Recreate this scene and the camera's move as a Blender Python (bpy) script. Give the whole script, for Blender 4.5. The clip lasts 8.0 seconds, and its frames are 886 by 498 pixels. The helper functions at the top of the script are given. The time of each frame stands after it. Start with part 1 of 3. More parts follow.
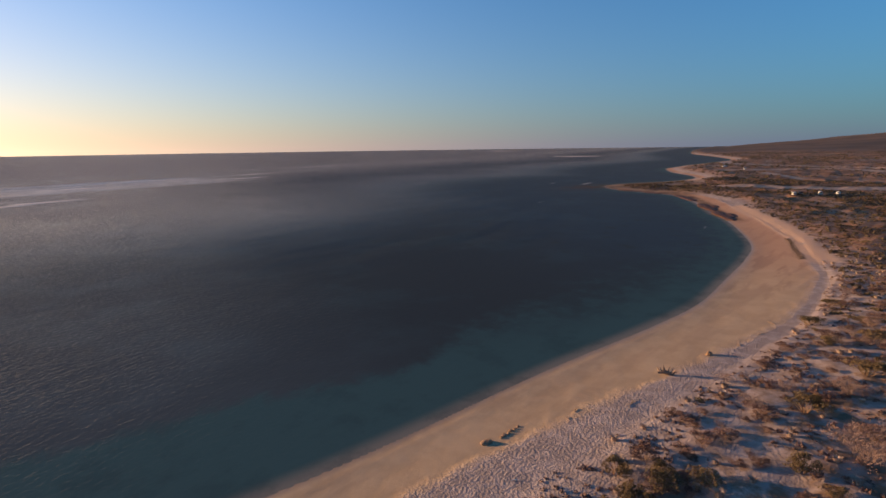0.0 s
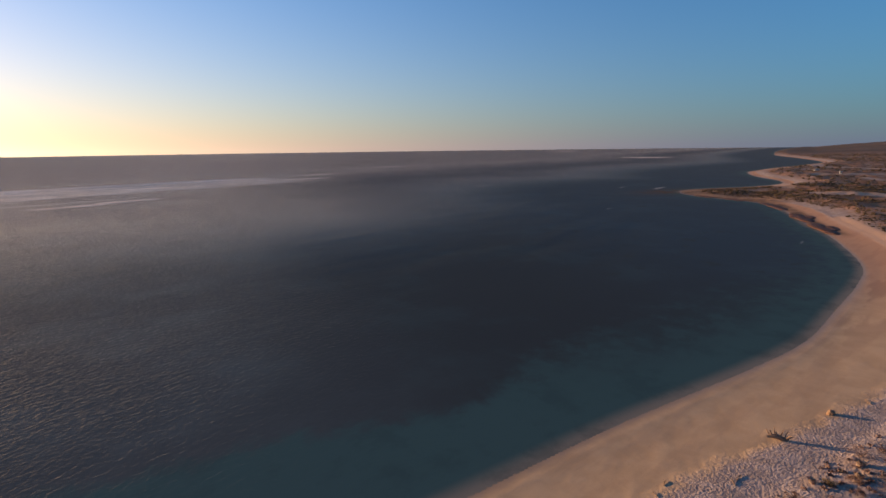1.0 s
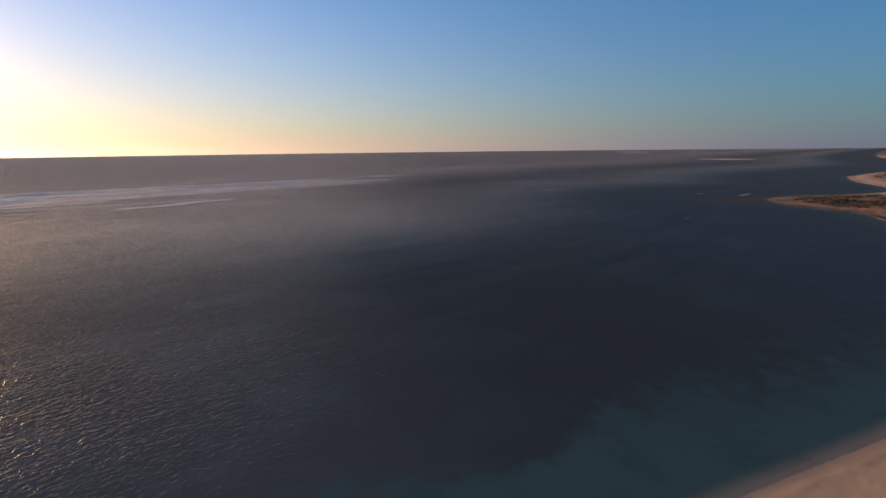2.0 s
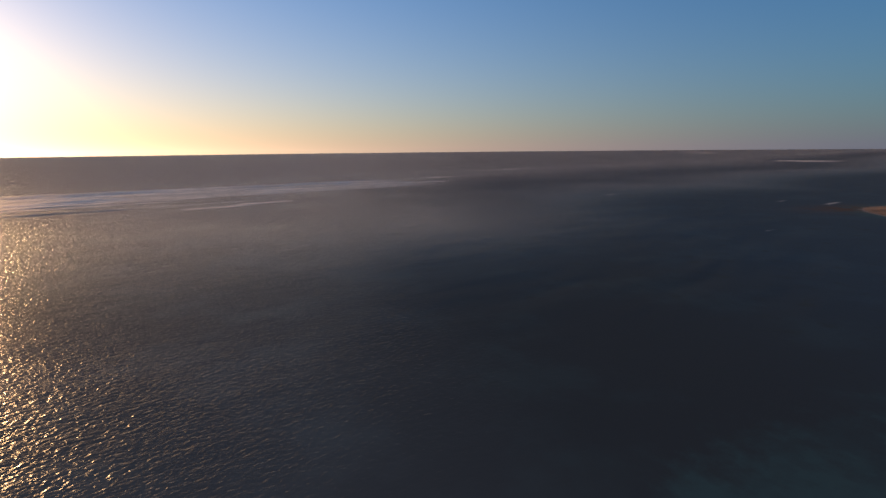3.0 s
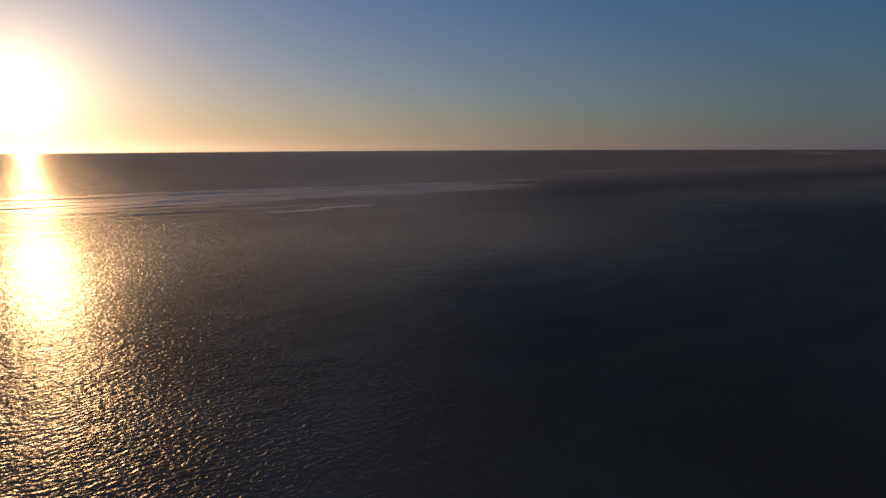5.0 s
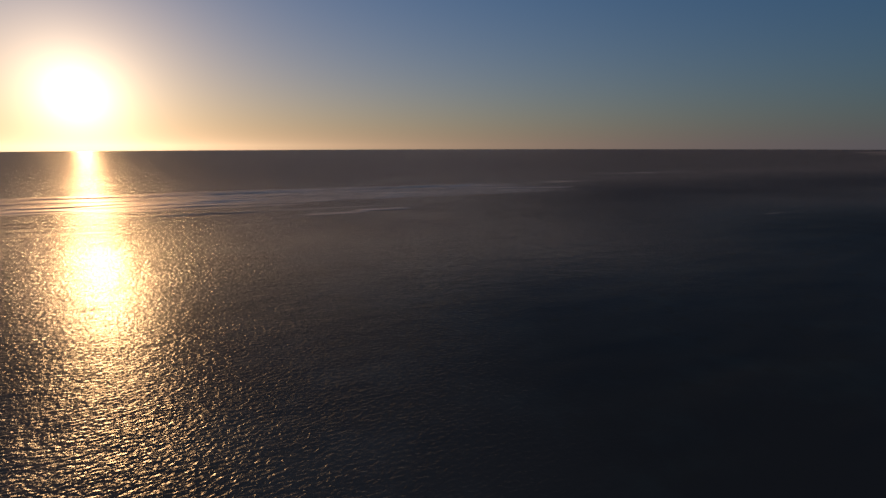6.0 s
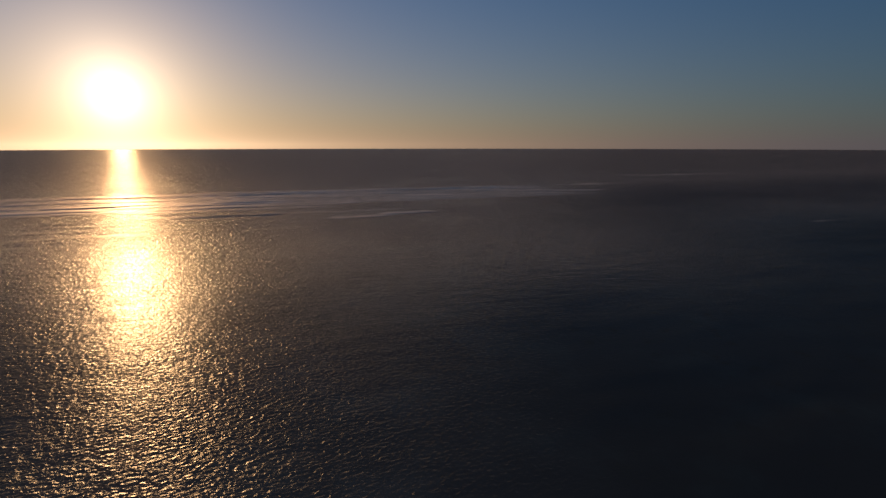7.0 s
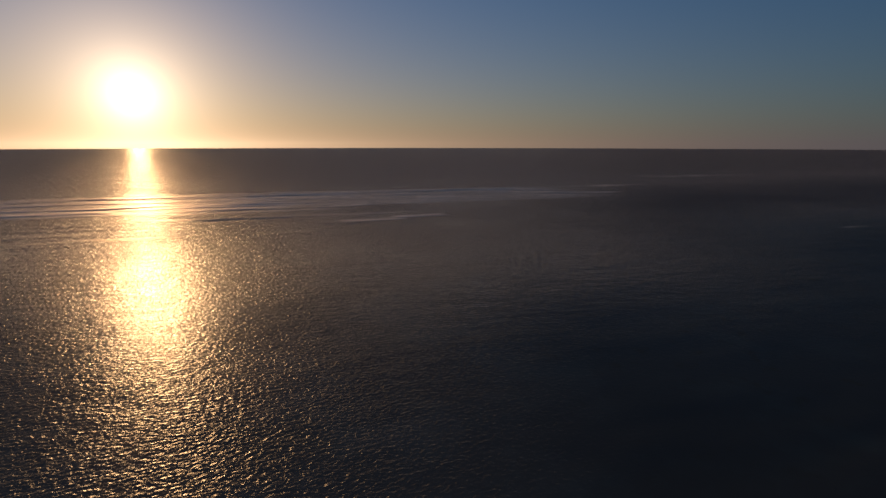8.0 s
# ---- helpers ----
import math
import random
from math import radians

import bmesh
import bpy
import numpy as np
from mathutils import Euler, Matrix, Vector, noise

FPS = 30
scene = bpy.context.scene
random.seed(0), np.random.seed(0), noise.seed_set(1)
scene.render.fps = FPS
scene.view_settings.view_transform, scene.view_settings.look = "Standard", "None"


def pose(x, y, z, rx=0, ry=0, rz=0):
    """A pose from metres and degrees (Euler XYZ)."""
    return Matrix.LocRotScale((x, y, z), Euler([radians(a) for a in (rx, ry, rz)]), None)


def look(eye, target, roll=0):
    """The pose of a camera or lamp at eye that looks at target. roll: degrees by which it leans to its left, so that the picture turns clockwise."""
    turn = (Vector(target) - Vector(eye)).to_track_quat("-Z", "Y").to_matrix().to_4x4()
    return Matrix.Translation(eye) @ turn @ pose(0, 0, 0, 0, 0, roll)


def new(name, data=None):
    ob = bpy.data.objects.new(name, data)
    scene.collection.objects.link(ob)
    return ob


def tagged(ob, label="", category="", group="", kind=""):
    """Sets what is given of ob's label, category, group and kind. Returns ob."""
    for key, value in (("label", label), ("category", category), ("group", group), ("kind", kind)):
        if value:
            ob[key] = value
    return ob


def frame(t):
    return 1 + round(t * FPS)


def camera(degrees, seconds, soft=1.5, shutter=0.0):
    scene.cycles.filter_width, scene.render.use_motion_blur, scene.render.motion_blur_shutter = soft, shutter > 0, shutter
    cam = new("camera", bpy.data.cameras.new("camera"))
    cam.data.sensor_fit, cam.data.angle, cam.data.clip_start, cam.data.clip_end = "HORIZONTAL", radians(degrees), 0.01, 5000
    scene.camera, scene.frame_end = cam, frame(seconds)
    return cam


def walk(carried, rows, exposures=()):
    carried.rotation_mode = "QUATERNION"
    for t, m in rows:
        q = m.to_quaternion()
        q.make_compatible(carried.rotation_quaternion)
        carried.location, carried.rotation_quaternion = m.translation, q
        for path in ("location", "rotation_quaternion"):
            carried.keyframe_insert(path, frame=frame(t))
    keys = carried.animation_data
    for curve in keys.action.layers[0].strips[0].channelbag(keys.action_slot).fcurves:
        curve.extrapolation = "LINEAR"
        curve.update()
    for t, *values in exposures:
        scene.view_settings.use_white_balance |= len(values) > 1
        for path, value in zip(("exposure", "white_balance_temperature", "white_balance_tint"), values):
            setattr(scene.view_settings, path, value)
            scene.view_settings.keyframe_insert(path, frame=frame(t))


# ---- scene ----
# The camera: a drone that flies out over the beach and turns towards the sunset.
cam = camera(83.28, 8.0, soft=1.6)
FLIGHT = [  # seconds, x, y, z, heading clockwise from +y, downward tilt, roll
    (0.0, 0.00, 0.00, 30.00, 34.06, 11.60, -0.76),
    (0.5, 2.19, 3.52, 30.65, 30.59, 11.55, -0.74),
    (1.0, 4.18, 7.10, 31.44, 27.10, 11.51, -0.71),
    (1.5, 5.98, 10.71, 32.35, 23.42, 11.45, -0.69),
    (2.0, 7.58, 14.37, 33.37, 19.85, 11.42, -0.66),
    (2.5, 8.98, 18.08, 34.47, 16.49, 11.41, -0.62),
    (3.0, 10.18, 21.84, 35.65, 13.53, 11.42, -0.57),
    (3.5, 11.19, 25.64, 36.87, 11.00, 11.46, -0.52),
    (4.0, 12.00, 29.48, 38.12, 8.60, 11.48, -0.48),
    (4.5, 12.60, 33.37, 39.37, 6.30, 11.55, -0.40),
    (5.0, 13.02, 37.29, 40.61, 4.09, 11.66, -0.29),
    (5.5, 13.25, 41.26, 41.82, 1.94, 11.76, -0.20),
    (6.0, 13.28, 45.28, 42.98, -0.14, 11.82, -0.13),
    (6.5, 13.11, 49.33, 44.06, -1.71, 11.87, -0.05),
    (7.0, 12.75, 53.43, 45.06, -3.03, 11.92, -0.01),
    (7.5, 12.21, 57.57, 45.94, -3.83, 11.96, 0.03),
    (8.0, 11.48, 61.74, 46.67, -4.38, 12.01, 0.05),
]


def aimed(x, y, z, heading, tilt, roll):
    a, b = radians(heading), radians(tilt)
    way = Vector((math.sin(a) * math.cos(b), math.cos(a) * math.cos(b), -math.sin(b)))
    return look((x, y, z), Vector((x, y, z)) + way * 100, roll)


walk(cam, [(t, aimed(*row)) for t, *row in FLIGHT],
     exposures=[(0, 1.05, 6900, 12), (1.0, 0.97, 6900, 12), (1.7, 0.88, 6900, 12), (3.0, 0.58, 6900, 12), (3.5, 0.38, 6900, 12), (4.2, 0.0, 6900, 12), (5.3, -0.55, 6900, 12), (6.0, -0.68, 6900, 12), (8.0, -0.85, 6900, 12)])

# ---- sky and sun ----
SUN_HEADING, SUN_HEIGHT = radians(-35.35), radians(4.4)
SUN_WAY = Vector((math.sin(SUN_HEADING) * math.cos(SUN_HEIGHT), math.cos(SUN_HEADING) * math.cos(SUN_HEIGHT), math.sin(SUN_HEIGHT)))


class Nodes:
    """Short hand for building a node tree."""

    def __init__(self, tree):
        self.tree = tree
        tree.nodes.clear()

    def add(self, kind, inputs=(), operation="", name="", feature=""):
        n = self.tree.nodes.new(kind)
        if operation:
            n.operation = operation
        if name:
            n.attribute_name = name
        if feature:
            n.feature = feature
        for k, v in (inputs.items() if isinstance(inputs, dict) else enumerate(inputs)):
            if isinstance(v, bpy.types.NodeSocket):
                self.tree.links.new(v, n.inputs[k])
            elif v is not None:
                n.inputs[k].default_value = v
        return n

    def math(self, op, a, b=None, c=None, clamp=False):
        n = self.add("ShaderNodeMath", operation=op)
        n.use_clamp = clamp
        for i, v in enumerate((a, b, c)):
            if isinstance(v, bpy.types.NodeSocket):
                self.tree.links.new(v, n.inputs[i])
            elif v is not None:
                n.inputs[i].default_value = v
        return n.outputs[0]

    def mix(self, fac, a, b, blend="MIX"):
        n = self.add("ShaderNodeMix")
        n.data_type, n.blend_type = "RGBA", blend
        for i, v in ((0, fac), (6, a), (7, b)):
            if isinstance(v, bpy.types.NodeSocket):
                self.tree.links.new(v, n.inputs[i])
            else:
                n.inputs[i].default_value = v if i == 0 or len(v) == 4 else (*v, 1)
        return n.outputs[2]

    def ramp(self, fac, lo, hi):
        n = self.add("ShaderNodeMapRange")
        n.interpolation_type, n.clamp = "SMOOTHSTEP", True
        self.tree.links.new(fac, n.inputs[0])
        n.inputs[1].default_value, n.inputs[2].default_value = lo, hi
        return n.outputs[0]

    def noise(self, coords, scale, detail=4.0, rough=0.55, stretch=None, distort=0.0):
        if stretch:
            turned = self.add("ShaderNodeMapping", {0: coords, 2: stretch[1]}).outputs[0]
            coords = self.add("ShaderNodeMapping", {0: turned, 3: stretch[0]}).outputs[0]
        n = self.add("ShaderNodeTexNoise", {"Vector": coords, "Scale": scale, "Detail": detail, "Roughness": rough, "Distortion": distort})
        return n.outputs[0]

    def attribute(self, name):
        return self.add("ShaderNodeAttribute", name=name).outputs["Fac"]


world = bpy.data.worlds.new("evening_sky")
scene.world = world
world.use_nodes = True
w = Nodes(world.node_tree)
sky = w.add("ShaderNodeTexSky")
sky.sky_type, sky.sun_disc, sky.sun_elevation, sky.sun_rotation = "NISHITA", False, SUN_HEIGHT, SUN_HEADING
sky.altitude, sky.air_density, sky.dust_density, sky.ozone_density = 30.0, 1.0, 0.0, 4.0
# the bright haze round the low sun and the pale air along the horizon
way = w.add("ShaderNodeVectorMath", {0: w.add("ShaderNodeTexCoord").outputs["Generated"]}, operation="NORMALIZE").outputs[0]
near_sun = w.add("ShaderNodeVectorMath", {0: way, 1: tuple(SUN_WAY)}, operation="DOT_PRODUCT").outputs["Value"]
off = w.math("ARCCOSINE", w.math("MINIMUM", near_sun, 1.0))
up = w.math("MAXIMUM", w.add("ShaderNodeSeparateXYZ", {0: way}).outputs[2], 0.0)
disc = w.math("MULTIPLY", w.math("EXPONENT", w.math("DIVIDE", off, radians(-1.6))), 25.7)
aureole = w.math("EXPONENT", w.math("DIVIDE", off, radians(-4.94)))
halo = w.math("MULTIPLY", w.math("EXPONENT", w.math("DIVIDE", off, radians(-30.0))), w.math("EXPONENT", w.math("DIVIDE", up, -0.174)))
air = w.math("EXPONENT", w.math("DIVIDE", up, -0.137))
low = w.math("MULTIPLY", w.math("EXPONENT", w.math("DIVIDE", up, -0.012)), w.math("MULTIPLY", w.math("EXPONENT", w.math("DIVIDE", off, radians(-11.0))), 13.0))
# dust near the ground swallows much of the clear air's blue and green
veil = w.math("SUBTRACT", 1.0, w.math("MULTIPLY", w.math("EXPONENT", w.math("DIVIDE", up, -0.192)), 0.824))
# the evening sky deepens towards the zenith
veil = w.math("MULTIPLY", veil, w.math("SUBTRACT", 1.0, w.math("MULTIPLY", w.ramp(up, 0.28, 0.8), 0.45)))
total = w.mix(1.0, w.mix(1.0, sky.outputs[0], (0.72, 1.29, 1.46), "MULTIPLY"), veil, "MULTIPLY")
for tint, amount in (((1.0, 0.92, 0.78), disc), ((18.5, 13.0, 7.5), aureole), ((12.8, 7.3, 3.5), halo), ((0.0, 0.273, 0.885), air), ((1.0, 0.72, 0.45), low)):
    total = w.mix(1.0, total, w.mix(1.0, tint, amount, "MULTIPLY"), "ADD")
back = w.add("ShaderNodeBackground", {0: total, 1: 0.12})
w.add("ShaderNodeOutputWorld", {0: back.outputs[0]})

sun = new("sun", bpy.data.lights.new("sun", "SUN"))
sun.data.energy, sun.data.angle, sun.data.color = 4.3, radians(0.6), (1.0, 0.62, 0.335)
sun.matrix_world = look(SUN_WAY * 500, (0, 0, 0))


# ---- materials ----
def material(name):
    m = bpy.data.materials.new(name)
    m.use_nodes = True
    return m, Nodes(m.node_tree)


def finish(n, color, rough=0.8, bump=None, strength=1.0, distance=0.05, metallic=0.0, specular=0.3, **more):
    inputs = {"Base Color": color if isinstance(color, bpy.types.NodeSocket) else (*color, 1), "Roughness": rough, "Metallic": metallic,
              "Specular IOR Level": specular, **more}
    p = n.add("ShaderNodeBsdfPrincipled", inputs)
    if bump is not None:
        b = n.add("ShaderNodeBump", {"Strength": strength, "Distance": distance, "Height": bump})
        n.tree.links.new(b.outputs[0], p.inputs["Normal"])
    n.add("ShaderNodeOutputMaterial", {0: p.outputs[0]})
    return p


def plain_material(name, color, rough=0.6, metallic=0.0, grain=6.0, spread=0.25, spec=0.3):
    m, n = material(name)
    at = n.add("ShaderNodeTexCoord").outputs["Object"]
    rnd = n.add("ShaderNodeObjectInfo").outputs["Random"]
    fac = n.math("ADD", n.math("MULTIPLY", n.noise(at, grain), 0.7), n.math("MULTIPLY", rnd, 0.3))
    dark = tuple(c * (1 - spread) for c in color)
    light = tuple(min(1.0, c * (1 + spread)) for c in color)
    finish(n, n.mix(fac, dark, light), rough, metallic=metallic, specular=spec, bump=n.noise(at, grain * 5), strength=0.3, distance=0.01)
    return m


def leaf_material(name, dark, light):
    """Foliage whose tint varies from bush to bush and from leaf to leaf."""
    m, n = material(name)
    rnd = n.add("ShaderNodeObjectInfo").outputs["Random"]
    leaf = n.add("ShaderNodeNewGeometry").outputs["Random Per Island"]
    fac = n.math("ADD", n.math("MULTIPLY", rnd, 0.55), n.math("MULTIPLY", leaf, 0.45))
    finish(n, n.mix(fac, dark, light), 0.75, specular=0.2)
    return m


def sea_material():
    m, n = material("sea_water")
    at = n.add("ShaderNodeTexCoord").outputs["Object"]
    offshore, foam, shelf = n.attribute("offshore"), n.attribute("foam"), n.attribute("shelf")
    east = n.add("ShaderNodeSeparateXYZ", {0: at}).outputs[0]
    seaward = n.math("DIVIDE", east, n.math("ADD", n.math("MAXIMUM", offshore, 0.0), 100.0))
    # what shows through from the bottom: pale sand, dark weedy reef, clear deep water; the west and far tints also
    # paint in reflected sky
    patch, weed = n.noise(at, 0.035, 5, 0.6), n.noise(at, 0.16, 4, 0.6)
    edge = n.math("ADD", shelf, n.math("MULTIPLY", n.math("SUBTRACT", n.noise(at, 0.22, 6, 0.68), 0.5), 4.5))
    deep = n.ramp(edge, -1.0, 1.0)
    sandy = n.mix(n.ramp(offshore, 0.0, 2.6), (0.30, 0.25, 0.185), (0.070, 0.128, 0.122))
    sandy = n.mix(n.math("MULTIPLY", n.ramp(n.noise(at, 0.13, 5, 0.65), 0.48, 0.66), 0.35), sandy, (0.045, 0.075, 0.074))
    sandy = n.mix(n.math("MULTIPLY", n.math("MULTIPLY", n.ramp(east, 32.0, 75.0), n.ramp(offshore, 4.0, 14.0)), n.math("ADD", 0.4, n.math("MULTIPLY", n.ramp(weed, 0.42, 0.6), 0.5))), sandy, (0.056, 0.076, 0.078))
    reef = n.mix(n.ramp(patch, 0.5, 0.66), (0.057, 0.067, 0.068), (0.062, 0.081, 0.081))
    blue = n.mix(n.ramp(patch, 0.45, 0.66), (0.053, 0.080, 0.098), (0.058, 0.090, 0.109))
    reef = n.mix(n.math("MAXIMUM", n.ramp(east, 60.0, 170.0), n.math("MULTIPLY", n.ramp(offshore, 55.0, 150.0), 0.8)), reef, blue)
    reef = n.mix(n.ramp(weed, 0.55, 0.75), reef, (0.056, 0.068, 0.067))
    # western water lifted to paler grey, sky sheen put into its colour
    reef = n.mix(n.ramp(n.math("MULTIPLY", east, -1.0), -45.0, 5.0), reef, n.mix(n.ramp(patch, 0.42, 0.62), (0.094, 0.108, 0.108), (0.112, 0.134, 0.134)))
    # far sea colour holds painted horizon sheen: pale and warm sunward, navy eastward
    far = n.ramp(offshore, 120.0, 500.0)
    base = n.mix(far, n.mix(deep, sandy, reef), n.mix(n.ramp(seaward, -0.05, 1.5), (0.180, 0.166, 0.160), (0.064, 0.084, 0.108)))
    base = n.mix(n.math("MULTIPLY", n.attribute("shoal"), n.ramp(weed, 0.3, 0.55)), base, (0.13, 0.075, 0.05))
    # broken foam along the crests
    streak = n.noise(at, 0.5, 5, 0.7, stretch=((0.16, 1.0, 1.0), (0, 0, radians(-21))))
    white = n.ramp(n.math("MULTIPLY", foam, n.math("SUBTRACT", n.math("MULTIPLY", streak, 2.2), 0.25)), 0.11, 0.5)
    bands = n.noise(at, 0.085, 3, 0.6, stretch=((0.1, 1.0, 1.0), (0, 0, radians(-21))), distort=0.5)
    white = n.math("MULTIPLY", white, n.math("ADD", 0.6, n.math("MULTIPLY", n.ramp(bands, 0.42, 0.55), 0.4)))
    # wind chop at three sizes, with calmer lanes
    calm = n.ramp(n.noise(at, 0.012, 3, 0.5), 0.35, 0.65)
    chop = n.noise(at, 0.9, 1.5, 0.5, stretch=((1.0, 1.5, 1.0), (0, 0, radians(-24))), distort=0.5)
    fine = n.noise(at, 2.2, 1, 0.5, stretch=((1.0, 1.4, 1.0), (0, 0, radians(-12))), distort=0.3)
    roll = n.noise(at, 0.13, 2, 0.5, stretch=((0.6, 1.6, 1.0), (0, 0, radians(-14))))
    height = n.math("ADD", n.math("ADD", n.math("MULTIPLY", chop, 0.56), n.math("MULTIPLY", fine, 0.13)), n.math("MULTIPLY", roll, 0.5))
    height = n.math("MULTIPLY", height, n.math("ADD", n.math("MULTIPLY", calm, 0.35), 0.65))
    height = n.math("MULTIPLY", height, n.math("ADD", 1.0, n.math("MULTIPLY", n.ramp(offshore, 90.0, 320.0), 0.9)))
    long_chop = n.noise(at, 0.34, 2, 0.5, stretch=((0.7, 1.3, 1.0), (0, 0, radians(-20))), distort=0.4)
    height = n.math("ADD", height, n.math("MULTIPLY", n.math("MULTIPLY", long_chop, n.ramp(offshore, 90.0, 260.0)), 1.0))
    lee = n.math("ADD", n.math("MULTIPLY", n.ramp(offshore, 5.0, 60.0), 0.7), 0.3)
    # the bay's eastern half lies in the shelter of the land
    shelter = n.math("MULTIPLY", n.ramp(east, -15.0, 55.0), n.math("SUBTRACT", 1.0, n.ramp(offshore, 100.0, 270.0)))
    height = n.math("MULTIPLY", n.math("MULTIPLY", height, lee), n.math("SUBTRACT", 1.0, n.math("MULTIPLY", shelter, 0.84)))
    # long low swells over the shoal and steeper ones in the open sea
    lines = n.noise(at, 0.05, 2, 0.5, stretch=((0.14, 1.0, 1.0), (0, 0, radians(-21))), distort=1.2)
    height = n.math("ADD", height, n.math("MULTIPLY", n.math("MULTIPLY", lines, n.ramp(offshore, 110.0, 330.0)), 1.3))
    ocean = n.noise(at, 0.13, 3, 0.6, stretch=((0.5, 1.0, 1.0), (0, 0, radians(-21))))
    height = n.math("ADD", height, n.math("MULTIPLY", n.math("MULTIPLY", ocean, n.ramp(offshore, 420.0, 700.0)), 6.0))
    bump = n.add("ShaderNodeBump", {"Strength": 1.0, "Distance": 1.0, "Height": height})
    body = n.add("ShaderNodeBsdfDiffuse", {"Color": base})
    # ripples too small to be told apart widen the glitter; far out they are most of the sea's slopes
    ripple = n.math("ADD", 0.30, n.math("MULTIPLY", n.ramp(offshore, 60.0, 300.0), 0.05))
    shine = n.add("ShaderNodeBsdfAnisotropic", {"Color": (1.0, 0.93, 0.80, 1), "Roughness": ripple, "Normal": bump.outputs[0]})
    shine.distribution = "BECKMANN"
    broad = n.add("ShaderNodeBsdfAnisotropic", {"Color": (1.0, 0.93, 0.80, 1), "Roughness": 0.69, "Normal": bump.outputs[0]})
    spread_out = n.math("ADD", 0.52, n.math("MULTIPLY", n.ramp(offshore, 100.0, 260.0), 0.36))
    shine = n.add("ShaderNodeMixShader", {0: spread_out, 1: shine.outputs[0], 2: broad.outputs[0]})
    fresnel = n.add("ShaderNodeFresnel", {"IOR": 1.333, "Normal": bump.outputs[0]}).outputs[0]
    # reflected light is faded by place towards the east, darkening that half of the bay
    sheen_fade = n.math("MULTIPLY", n.ramp(seaward, -0.08, 0.50), n.math("ADD", 0.50, n.math("MULTIPLY", n.ramp(offshore, 120.0, 320.0), 0.33)))
    sheen_fade = n.math("MULTIPLY", sheen_fade, n.math("SUBTRACT", 1.0, n.math("MULTIPLY", n.ramp(offshore, 230.0, 520.0), 0.42)))
    gloss = n.math("ADD", 0.15, n.math("MULTIPLY", n.ramp(offshore, 80.0, 250.0), 0.80))
    gloss = n.math("SUBTRACT", gloss, n.math("MULTIPLY", n.ramp(offshore, 450.0, 1000.0), 0.07))
    gloss = n.math("MULTIPLY", gloss, n.math("SUBTRACT", 1.0, sheen_fade))
    gloss = n.math("MULTIPLY", fresnel, gloss)
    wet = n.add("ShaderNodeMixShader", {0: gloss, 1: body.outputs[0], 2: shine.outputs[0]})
    tumbled = n.add("ShaderNodeBump", {"Strength": 1.0, "Distance": 1.0, "Height": n.math("MULTIPLY", n.noise(at, 0.9, 3, 0.6), 1.6)})
    froth = n.add("ShaderNodeBsdfDiffuse", {"Color": n.mix(streak, (0.84, 0.72, 0.56), (0.96, 0.84, 0.68)), "Normal": tumbled.outputs[0]})
    froth = n.add("ShaderNodeMixShader", {0: 0.85, 1: froth.outputs[0], 2: n.add("ShaderNodeBsdfAnisotropic", {"Color": (1.0, 0.86, 0.72, 1), "Roughness": 0.55}).outputs[0]})
    both = n.add("ShaderNodeMixShader", {0: n.math("MULTIPLY", white, 0.9), 1: wet.outputs[0], 2: froth.outputs[0]})
    n.add("ShaderNodeOutputMaterial", {0: both.outputs[0]})
    return m


